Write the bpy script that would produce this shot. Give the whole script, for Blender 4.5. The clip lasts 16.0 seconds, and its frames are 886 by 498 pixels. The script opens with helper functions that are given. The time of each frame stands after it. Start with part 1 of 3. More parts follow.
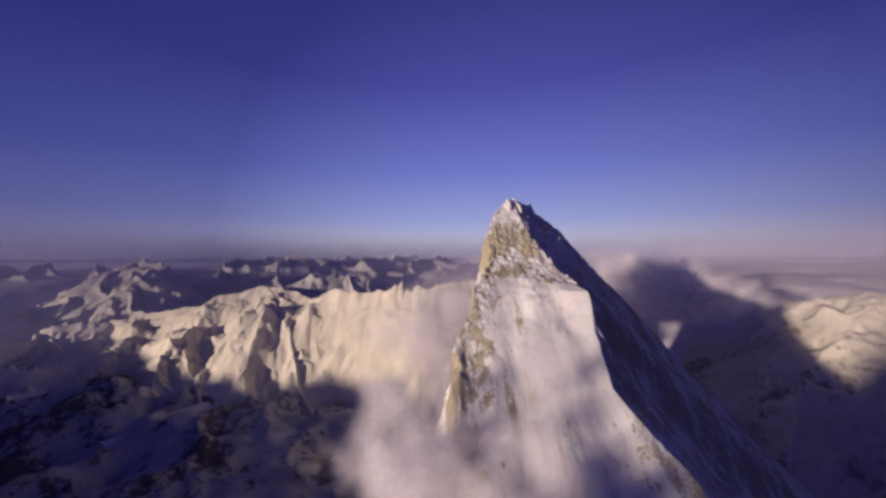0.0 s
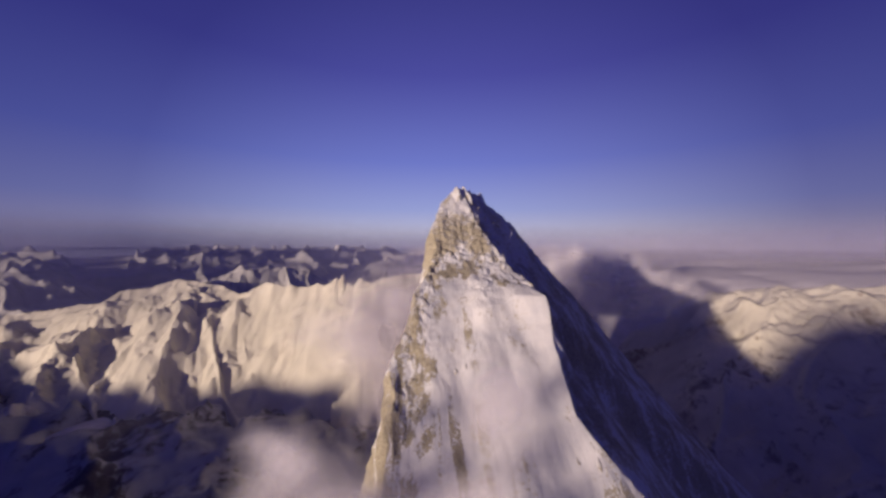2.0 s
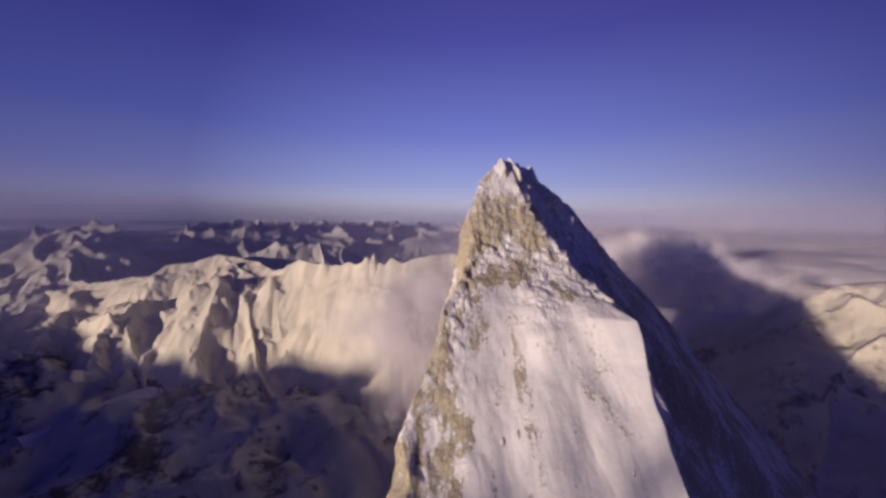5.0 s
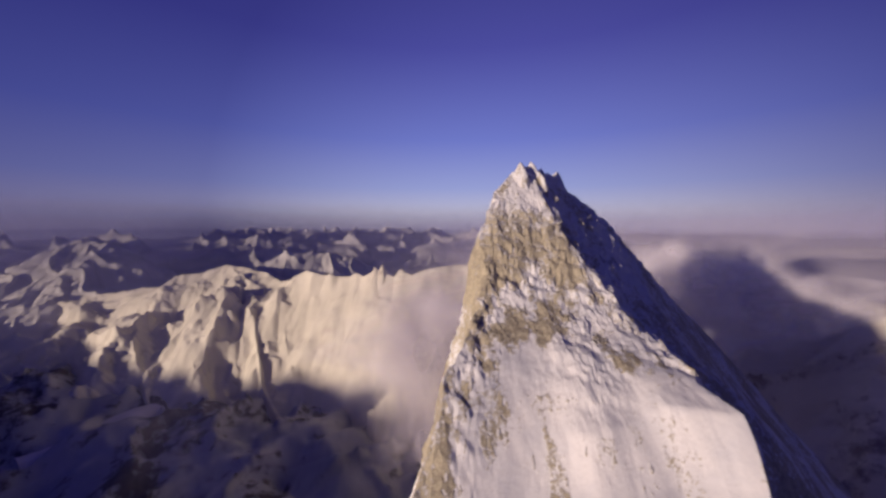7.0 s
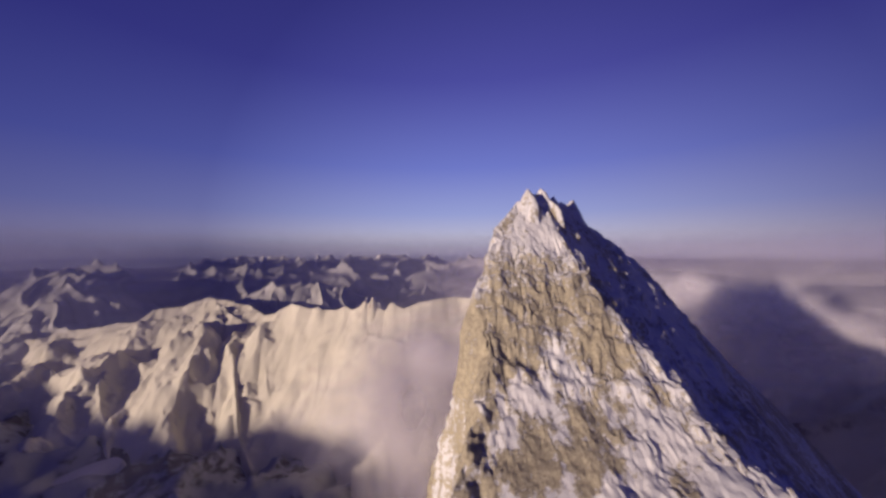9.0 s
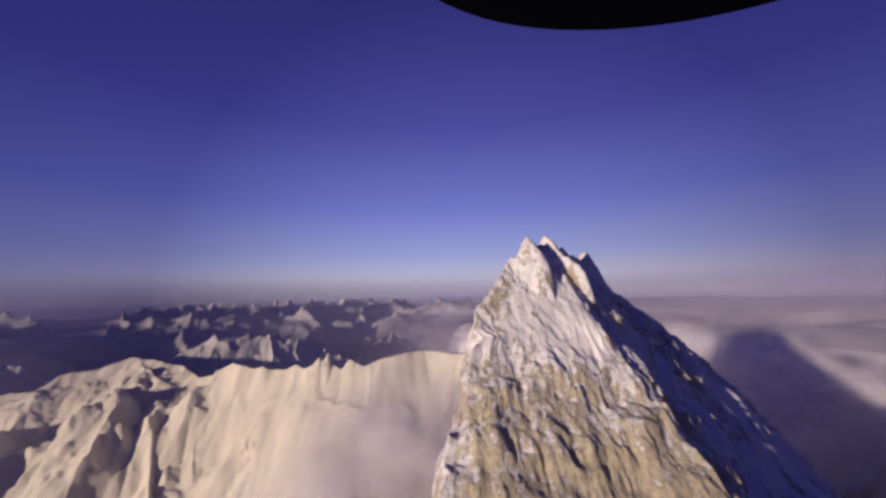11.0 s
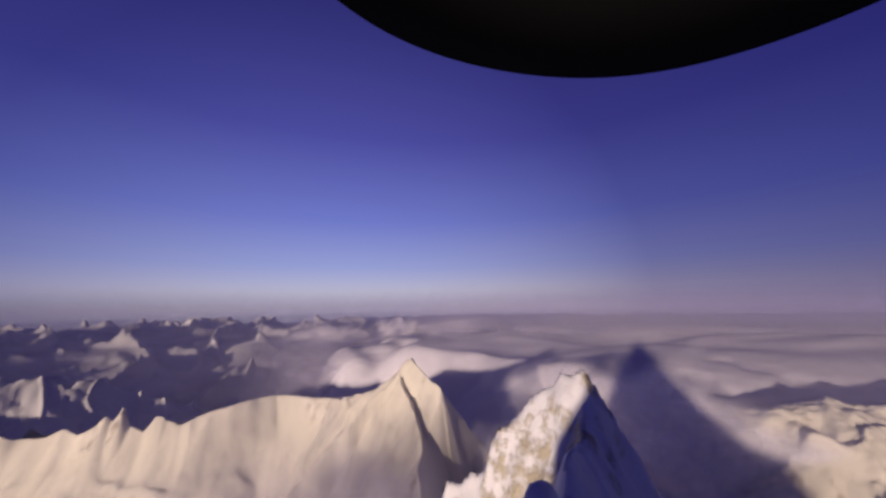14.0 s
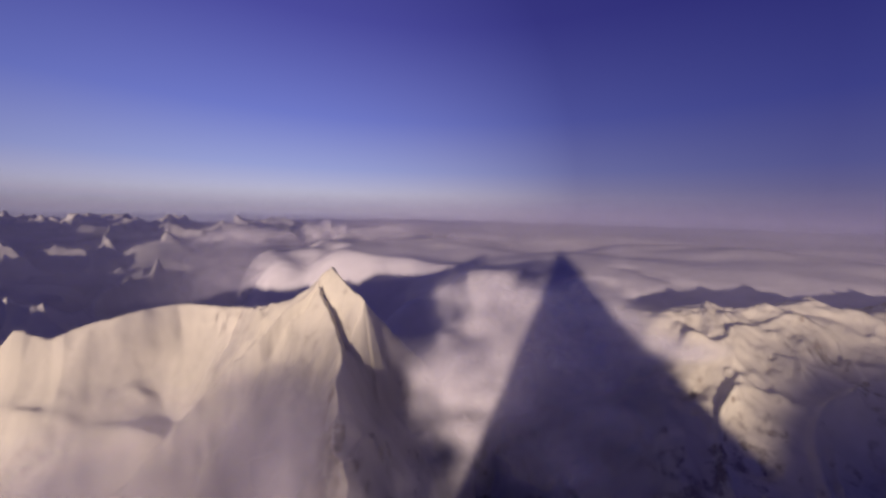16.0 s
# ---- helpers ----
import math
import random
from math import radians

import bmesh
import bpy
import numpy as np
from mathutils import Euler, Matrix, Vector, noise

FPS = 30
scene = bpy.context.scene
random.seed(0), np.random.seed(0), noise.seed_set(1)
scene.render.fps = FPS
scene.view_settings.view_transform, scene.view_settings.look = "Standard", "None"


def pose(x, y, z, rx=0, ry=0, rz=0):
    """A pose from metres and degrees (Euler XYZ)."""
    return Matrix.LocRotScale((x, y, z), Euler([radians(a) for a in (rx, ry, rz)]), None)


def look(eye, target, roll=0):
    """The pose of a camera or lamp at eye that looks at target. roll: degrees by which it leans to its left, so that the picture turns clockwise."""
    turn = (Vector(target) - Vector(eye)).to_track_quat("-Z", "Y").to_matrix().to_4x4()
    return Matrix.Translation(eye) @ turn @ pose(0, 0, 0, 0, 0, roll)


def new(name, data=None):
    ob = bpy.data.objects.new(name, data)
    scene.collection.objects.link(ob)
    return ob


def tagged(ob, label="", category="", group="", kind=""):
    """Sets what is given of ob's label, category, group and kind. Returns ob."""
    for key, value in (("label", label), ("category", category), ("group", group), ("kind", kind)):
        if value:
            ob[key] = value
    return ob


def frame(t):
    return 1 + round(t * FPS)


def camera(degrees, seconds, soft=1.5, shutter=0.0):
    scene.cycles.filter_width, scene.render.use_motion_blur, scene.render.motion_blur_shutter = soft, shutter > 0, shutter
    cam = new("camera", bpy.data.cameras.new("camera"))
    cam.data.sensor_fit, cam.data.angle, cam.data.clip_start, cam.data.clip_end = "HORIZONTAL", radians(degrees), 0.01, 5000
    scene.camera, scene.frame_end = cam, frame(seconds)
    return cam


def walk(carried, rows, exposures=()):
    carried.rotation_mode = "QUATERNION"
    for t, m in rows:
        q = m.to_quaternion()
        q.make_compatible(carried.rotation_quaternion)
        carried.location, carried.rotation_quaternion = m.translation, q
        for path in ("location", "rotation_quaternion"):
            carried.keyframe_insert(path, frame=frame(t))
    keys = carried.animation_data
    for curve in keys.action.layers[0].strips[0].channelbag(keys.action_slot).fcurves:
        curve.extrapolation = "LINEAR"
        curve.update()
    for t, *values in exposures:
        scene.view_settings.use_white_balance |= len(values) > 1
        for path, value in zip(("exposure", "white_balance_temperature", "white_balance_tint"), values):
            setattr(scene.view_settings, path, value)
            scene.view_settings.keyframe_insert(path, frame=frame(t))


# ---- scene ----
S = 400.0  # metres for one unit of the plan: the first sight line to the summit

# seconds, x, y, z, turn to the left, tilt up, lean
PATH = (
    (0.0, 0.34, -0.06, 0.11, -0.04, 1.41, -0.24),
    (0.5, 3.17, 14.28, 0.47, -4.35, 1.34, -0.15),
    (1.0, 6.24, 26.87, 1.52, -7.56, 1.17, 0.01),
    (1.5, 8.72, 38.28, 3.42, -8.71, 0.56, 0.14),
    (2.0, 10.25, 49.39, 5.44, -8.62, -0.24, 0.32),
    (2.5, 11.43, 60.72, 6.96, -7.72, -1.04, 0.63),
    (3.0, 12.50, 72.31, 8.30, -6.35, -2.09, 0.64),
    (3.5, 13.45, 83.79, 10.01, -5.31, -2.80, 0.60),
    (4.0, 14.51, 95.02, 12.33, -4.62, -3.60, 0.60),
    (6.5, 23.81, 159.30, 24.92, -0.39, -4.91, 0.54),
    (7.0, 25.50, 172.52, 27.58, -0.41, -3.80, 0.21),
    (7.5, 27.09, 185.39, 30.02, -0.52, -2.06, 0.17),
    (8.0, 28.67, 197.67, 32.35, -0.56, -1.06, -0.03),
    (10.5, 37.23, 272.80, 47.48, -4.07, 4.94, -1.08),
    (11.0, 39.95, 290.26, 51.44, -6.40, 7.29, -1.37),
    (11.5, 43.54, 307.51, 55.50, -9.10, 8.94, -1.56),
    (12.0, 48.10, 324.04, 59.66, -12.10, 10.26, -1.70),
    (12.5, 53.99, 340.21, 63.73, -15.58, 11.00, -2.03),
    (13.0, 61.90, 356.32, 67.19, -19.02, 10.83, -2.07),
    (13.5, 71.62, 371.20, 69.46, -22.21, 10.25, -1.68),
    (14.0, 82.12, 383.77, 70.33, -24.94, 9.41, -1.06),
    (14.5, 91.34, 395.89, 70.60, -27.36, 7.57, -0.61),
    (15.0, 99.02, 408.72, 71.26, -31.85, 3.83, -0.04),
    (15.5, 106.79, 418.42, 71.72, -34.96, -1.44, 0.67),
    (16.0, 114.28, 423.72, 71.37, -35.31, -6.40, 1.14),
)
cam = camera(105, 16.0, soft=2.8)
rows = []
for t, x, y, z, turn, tilt, lean in PATH:
    a, b = radians(turn), radians(tilt)
    way = Vector((-math.sin(a) * math.cos(b), math.cos(a) * math.cos(b), math.sin(b)))
    rows.append((t, look((x, y, z), Vector((x, y, z)) + way, lean)))
walk(cam, rows, ((0.0, 0.0), (16.0, 0.0)))
scene.cycles.transparent_max_bounces = 160

# ---- light: a low sun behind the flight, clear sky ----
SUN_AZ, SUN_EL = 234.0, 5.5
to_sun = Vector((math.sin(radians(SUN_AZ)) * math.cos(radians(SUN_EL)), math.cos(radians(SUN_AZ)) * math.cos(radians(SUN_EL)), math.sin(radians(SUN_EL))))
sun = new("sun", bpy.data.lights.new("sun", "SUN"))
sun.data.energy, sun.data.angle, sun.data.color = 4.4, radians(1.6), (1.0, 0.78, 0.64)
sun.matrix_world = look(to_sun * 100, (0, 0, 0))

world = bpy.data.worlds.new("sky")
scene.world = world
world.use_nodes = True
wt = world.node_tree
wt.nodes.clear()
w_out = wt.nodes.new("ShaderNodeOutputWorld")
w_bg = wt.nodes.new("ShaderNodeBackground")
w_sky = wt.nodes.new("ShaderNodeTexSky")
w_sky.sky_type, w_sky.sun_disc = "NISHITA", False
w_sky.sun_elevation, w_sky.sun_rotation = radians(SUN_EL), radians(-SUN_AZ)
w_sky.altitude, w_sky.air_density, w_sky.dust_density, w_sky.ozone_density = 4000, 1.2, 0.6, 4.0
w_way = wt.nodes.new("ShaderNodeTexCoord")
w_xyz = wt.nodes.new("ShaderNodeSeparateXYZ")
w_band = wt.nodes.new("ShaderNodeValToRGB")
SKY = ((0.0, (0.36, 0.29, 0.36)), (0.04, (0.38, 0.32, 0.41)), (0.11, (0.24, 0.235, 0.44)), (0.24, (0.128, 0.135, 0.41)), (0.45, (0.066, 0.058, 0.285)), (1.0, (0.02, 0.016, 0.12)))
while len(w_band.color_ramp.elements) < len(SKY):
    w_band.color_ramp.elements.new(0.5)
for e, (at, colour) in zip(w_band.color_ramp.elements, SKY):
    e.position, e.color = at, (*colour, 1)
w_both = wt.nodes.new("ShaderNodeMix")
w_both.data_type = "RGBA"
w_both.inputs[0].default_value = 0.88  # how much of the violet evening gradient lies over the clear sky
w_dim = wt.nodes.new("ShaderNodeMix")
w_dim.data_type, w_dim.blend_type = "RGBA", "MULTIPLY"
w_dim.inputs[0].default_value = 1.0
w_dim.inputs[7].default_value = (0.13, 0.11, 0.14, 1)
wt.links.new(w_way.outputs["Generated"], w_xyz.inputs[0])
wt.links.new(w_xyz.outputs[2], w_band.inputs[0])
wt.links.new(w_sky.outputs[0], w_dim.inputs[6])
wt.links.new(w_dim.outputs[2], w_both.inputs[6])
wt.links.new(w_band.outputs[0], w_both.inputs[7])
# brightest over the far ranges ahead, dimmed to sides and zenith to imitate vignetting
w_toward = wt.nodes.new("ShaderNodeVectorMath")
w_toward.operation = "DOT_PRODUCT"
w_toward.inputs[1].default_value = (math.sin(radians(11)), math.cos(radians(11)), 0.0)
w_vignette = wt.nodes.new("ShaderNodeValToRGB")
for _ in range(2):
    w_vignette.color_ramp.elements.new(0.5)
for e, (at, colour) in zip(w_vignette.color_ramp.elements, ((0.30, (0.38, 0.37, 0.57)), (0.70, (0.62, 0.63, 0.78)), (0.90, (1.18, 1.24, 1.24)), (1.0, (1.40, 1.52, 1.48)))):
    e.position, e.color = at, (*colour, 1)
w_deep = wt.nodes.new("ShaderNodeMix")
w_deep.data_type, w_deep.blend_type = "RGBA", "MULTIPLY"
w_deep.inputs[0].default_value = 1.0
wt.links.new(w_way.outputs["Generated"], w_toward.inputs[0])
wt.links.new(w_toward.outputs["Value"], w_vignette.inputs[0])
wt.links.new(w_both.outputs[2], w_deep.inputs[6])
wt.links.new(w_vignette.outputs[0], w_deep.inputs[7])
wt.links.new(w_deep.outputs[2], w_bg.inputs[0])
w_bg.inputs[1].default_value = 1.0
wt.links.new(w_bg.outputs[0], w_out.inputs[0])


# ---- materials ----
def material(name):
    m = bpy.data.materials.new(name)
    m.use_nodes = True
    m.node_tree.nodes.clear()
    return m, m.node_tree


def add(nt, kind, **values):
    n = nt.nodes.new(kind)
    for key, value in values.items():
        n.inputs[key.replace("_", " ")].default_value = value
    return n


def ramp(nt, source, *stops):
    n = nt.nodes.new("ShaderNodeValToRGB")
    while len(n.color_ramp.elements) < len(stops):
        n.color_ramp.elements.new(0.5)
    for e, (at, colour) in zip(n.color_ramp.elements, stops):
        e.position = at
        e.color = (*colour, 1) if len(colour) == 3 else colour
    nt.links.new(source, n.inputs[0])
    return n


def grey(v):
    return (v, v, v)


def calc(nt, op, a, b=None):
    n = nt.nodes.new("ShaderNodeMath")
    n.operation = op
    for slot, v in ((0, a), (1, b)):
        if v is None:
            continue
        if isinstance(v, (int, float)):
            n.inputs[slot].default_value = v
        else:
            nt.links.new(v, n.inputs[slot])
    return n.outputs[0]


def snow_and_rock(name, light_rock, dark_rock, grain, bump, old_snow=(0.72, 0.73, 0.76), new_snow=(0.83, 0.82, 0.81)):
    """Snow with bare rock where the mesh says so (attribute "rock"), broken up by grain."""
    m, nt = material(name)
    out, bsdf = nt.nodes.new("ShaderNodeOutputMaterial"), nt.nodes.new("ShaderNodeBsdfPrincipled")
    where = nt.nodes.new("ShaderNodeTexCoord").outputs["Object"]
    rock = nt.nodes.new("ShaderNodeAttribute")
    rock.attribute_name = "rock"
    fine = add(nt, "ShaderNodeTexNoise", Scale=grain, Detail=8.0, Roughness=0.65)
    broad = add(nt, "ShaderNodeTexNoise", Scale=grain * 0.13, Detail=5.0, Roughness=0.6)
    for n in (fine, broad):
        nt.links.new(where, n.inputs["Vector"])
    level = calc(nt, "ADD", rock.outputs["Fac"], calc(nt, "MULTIPLY", calc(nt, "SUBTRACT", fine.outputs["Fac"], 0.5), 2.0))
    level = calc(nt, "ADD", level, calc(nt, "MULTIPLY", calc(nt, "SUBTRACT", broad.outputs["Fac"], 0.5), 0.8))
    mask = ramp(nt, level, (0.38, grey(0)), (0.68, grey(1)))
    stone = ramp(nt, fine.outputs["Fac"], (0.30, dark_rock), (0.62, light_rock))
    snow = ramp(nt, broad.outputs["Fac"], (0.30, old_snow), (0.65, new_snow))
    mix = nt.nodes.new("ShaderNodeMix")
    mix.data_type = "RGBA"
    nt.links.new(mask.outputs[0], mix.inputs[0])
    nt.links.new(snow.outputs[0], mix.inputs[6])
    nt.links.new(stone.outputs[0], mix.inputs[7])
    nt.links.new(mix.outputs[2], bsdf.inputs["Base Color"])
    bsdf.inputs["Roughness"].default_value = 0.85
    bsdf.inputs["Specular IOR Level"].default_value = 0.15
    relief = add(nt, "ShaderNodeBump", Strength=bump, Distance=1.0 / grain)
    rougher = calc(nt, "MULTIPLY", fine.outputs["Fac"], calc(nt, "ADD", calc(nt, "MULTIPLY", mask.outputs[0], 0.8), 0.2))
    nt.links.new(rougher, relief.inputs["Height"])
    nt.links.new(relief.outputs[0], bsdf.inputs["Normal"])
    nt.links.new(bsdf.outputs[0], out.inputs[0])
    return m


def cloud_material(name, thick, scale, low, high, colour=(0.86, 0.83, 0.87, 1)):
    """Thin vapour: mostly clear, white where the noise is dense."""
    m, nt = material(name)
    out = nt.nodes.new("ShaderNodeOutputMaterial")
    clear, white, glow = nt.nodes.new("ShaderNodeBsdfTransparent"), add(nt, "ShaderNodeBsdfDiffuse", Color=colour), add(nt, "ShaderNodeBsdfTranslucent", Color=colour)
    half, mix = nt.nodes.new("ShaderNodeMixShader"), nt.nodes.new("ShaderNodeMixShader")
    where = nt.nodes.new("ShaderNodeTexCoord").outputs["Object"]
    n = add(nt, "ShaderNodeTexNoise", Scale=scale, Detail=5.0, Roughness=0.55)
    nt.links.new(where, n.inputs["Vector"])
    dense = ramp(nt, n.outputs["Fac"], (low, grey(0)), (high, grey(1)))
    dens = nt.nodes.new("ShaderNodeAttribute")
    dens.attribute_name = "dens"
    alpha = calc(nt, "MULTIPLY", calc(nt, "MULTIPLY", dense.outputs[0], dens.outputs["Fac"]), thick)
    half.inputs[0].default_value = 0.5
    nt.links.new(white.outputs[0], half.inputs[1])
    nt.links.new(glow.outputs[0], half.inputs[2])
    nt.links.new(alpha, mix.inputs[0])
    nt.links.new(clear.outputs[0], mix.inputs[1])
    nt.links.new(half.outputs[0], mix.inputs[2])
    nt.links.new(mix.outputs[0], out.inputs[0])
    return m


def plain(name, colour, rough):
    m, nt = material(name)
    out, bsdf = nt.nodes.new("ShaderNodeOutputMaterial"), nt.nodes.new("ShaderNodeBsdfPrincipled")
    n = add(nt, "ShaderNodeTexNoise", Scale=0.05, Detail=4.0)
    nt.links.new(nt.nodes.new("ShaderNodeTexCoord").outputs["Object"], n.inputs["Vector"])
    c = ramp(nt, n.outputs["Fac"], (0.3, colour), (0.7, tuple(v * 1.2 for v in colour)))
    nt.links.new(c.outputs[0], bsdf.inputs["Base Color"])
    bsdf.inputs["Roughness"].default_value = rough
    bsdf.inputs["Specular IOR Level"].default_value = 0.1
    nt.links.new(bsdf.outputs[0], out.inputs[0])
    return m


PEAK = snow_and_rock("peak_snow_and_rock", (0.50, 0.45, 0.33), (0.24, 0.21, 0.165), 0.62, 0.45, (0.66, 0.665, 0.69), (0.79, 0.78, 0.775))
RIDGE = snow_and_rock("ridge_snow_and_rock", (0.36, 0.31, 0.26), (0.14, 0.12, 0.11), 0.07, 0.35, (0.56, 0.53, 0.44), (0.75, 0.71, 0.59))
# snow and rock coloured darker here to deepen the valley's shade
VALLEY = snow_and_rock("valley_shade_snow_and_rock", (0.13, 0.115, 0.12), (0.06, 0.05, 0.06), 0.05, 0.4, (0.30, 0.31, 0.36), (0.46, 0.46, 0.49))
FAR = snow_and_rock("far_snow_and_rock", (0.22, 0.20, 0.20), (0.10, 0.09, 0.10), 0.03, 0.3, (0.50, 0.49, 0.48), (0.66, 0.64, 0.60))
CLOUD = cloud_material("cloud_vapour", 1.0, 0.020, 0.30, 0.66)
BLACK = plain("black_canopy", (0.004, 0.004, 0.004), 0.9)


# ---- noise and sheets ----
TABLE = np.random.RandomState(7).permutation(256)
ANGLE = np.random.RandomState(8).rand(256) * 2 * np.pi
COS, SIN = np.cos(ANGLE)[TABLE], np.sin(ANGLE)[TABLE]


def perlin(x, y):
    i, j = np.floor(x).astype(int), np.floor(y).astype(int)
    u, v = x - i, y - j

    def corner(a, b):
        g = (TABLE[(i + a) & 255] + j + b) & 255
        return COS[g] * (u - a) + SIN[g] * (v - b)

    s, t = u * u * u * (u * (u * 6 - 15) + 10), v * v * v * (v * (v * 6 - 15) + 10)
    low = corner(0, 0) * (1 - s) + corner(1, 0) * s
    high = corner(0, 1) * (1 - s) + corner(1, 1) * s
    return (low * (1 - t) + high * t) * 1.5


def fbm(x, y, octaves=5, gain=0.5):
    total, size = 0.0, 1.0
    for k in range(octaves):
        total = total + size * perlin(x * 2**k + 17.3 * k, y * 2**k + 5.1 * k)
        size *= gain
    return total


def ridged(x, y, octaves=5, gain=0.5):
    """Sharp crests and round hollows, about 0 to 1."""
    total, size, weight = 0.0, 0.55, 1.0
    for k in range(octaves):
        n = (1 - np.abs(perlin(x * 2**k + 31.7 * k, y * 2**k + 11.9 * k))) ** 2 * weight
        weight = np.clip(n * 1.6, 0, 1)
        total, size = total + n * size, size * gain
    return total


def alpine(x, y, octaves=7, gain=0.52):
    """Worn mountain relief: smooth floors and slopes, detail kept for the crests; about -1 to 1."""
    total, size, gx, gy, e = 0.0, 1.0, 0.0, 0.0, 0.02
    for k in range(octaves):
        c, w = math.cos(0.64 * k), math.sin(0.64 * k)
        u, v = (c * x - w * y) * 2**k + 13.1 * k, (w * x + c * y) * 2**k + 7.7 * k
        n = perlin(u, v)
        du, dv = (perlin(u + e, v) - n) / e, (perlin(u, v + e) - n) / e
        if k < 2:
            flip = -np.tanh(n * 9)
            n, du, dv = 0.42 - np.abs(n) * 1.5, du * flip * 1.5, dv * flip * 1.5
        gx, gy = gx + c * du + w * dv, gy - w * du + c * dv
        total, size = total + size * n / (1 + 0.55 * (gx * gx + gy * gy)), size * gain
    return total


def tent(x, y, east, west, *points, cap=0.0):
    """Roof-like slopes falling away on both sides of a crest that runs through the points."""
    z = np.full(np.shape(x), -9.0)
    for (ax, ay, az), (bx, by, bz) in zip(points[:-1], points[1:]):
        long = math.hypot(bx - ax, by - ay)
        ux, uy = (bx - ax) / long, (by - ay) / long
        t = (x - ax) * ux + (y - ay) * uy
        over, t = cap * np.maximum(0, t - long), np.clip(t, 0, long)
        gap = np.hypot(x - ax - ux * t, y - ay - uy * t)
        side = np.where(ux * (y - ay) - uy * (x - ax) > 0, east, west)
        z = np.maximum(z, az + (bz - az) * t / long - side * gap - over)
    return z


def smooth(v, low, high):
    s = np.clip((v - low) / (high - low), 0, 1)
    return s * s * (3 - 2 * s)


def soft_min(a, b, k):
    h = np.clip(0.5 + 0.5 * (b - a) / k, 0, 1)
    return b * (1 - h) + a * h - k * h * (1 - h)


def line(v, *points):
    xs, ys = zip(*points)
    return np.interp(v, xs, ys)


def sheet(name, X, Y, Z, mat, rock=None, attribute="rock", keep=None):
    """A grid of plan points with heights, in plan units, as one smooth mesh."""
    n, m = X.shape
    mesh = bpy.data.meshes.new(name)
    idx = np.arange(n * m).reshape(n, m)
    quads = np.stack([idx[:-1, :-1], idx[:-1, 1:], idx[1:, 1:], idx[1:, :-1]], -1)
    quads = quads.reshape(-1, 4) if keep is None else quads[keep]
    used, quads = np.unique(quads, return_inverse=True)
    quads = quads.reshape(-1, 4)
    places = np.stack([X, Y, Z], -1).reshape(-1, 3)[used] * S
    mesh.vertices.add(len(used))
    mesh.loops.add(quads.size)
    mesh.polygons.add(len(quads))
    mesh.vertices.foreach_set("co", places.astype(np.float32).ravel())
    mesh.loops.foreach_set("vertex_index", quads.astype(np.int32).ravel())
    mesh.polygons.foreach_set("loop_start", np.arange(0, quads.size, 4, dtype=np.int32))
    mesh.polygons.foreach_set("loop_total", np.full(len(quads), 4, dtype=np.int32))
    mesh.update(calc_edges=True)
    mesh.polygons.foreach_set("use_smooth", np.ones(len(quads), dtype=bool))
    if rock is not None:
        a = mesh.attributes.new(attribute, "FLOAT", "POINT")
        a.data.foreach_set("value", np.broadcast_to(rock, X.shape).astype(np.float32).ravel()[used])
    mesh.materials.append(mat)
    return new(name, mesh)


def steepness(X, Y, Z):
    gx = np.gradient(Z, axis=1) / np.maximum(np.abs(np.gradient(X, axis=1)), 1e-9)
    gy = np.gradient(Z, axis=0) / np.maximum(np.abs(np.gradient(Y, axis=0)), 1e-9)
    return np.hypot(gx, gy)


def crowded(low, high, centre, spread, count):
    """Numbers from low to high, closer together round a centre."""
    a, b = np.arcsinh((low - centre) / spread), np.arcsinh((high - centre) / spread)
    return centre + spread * np.sinh(np.linspace(a, b, count))


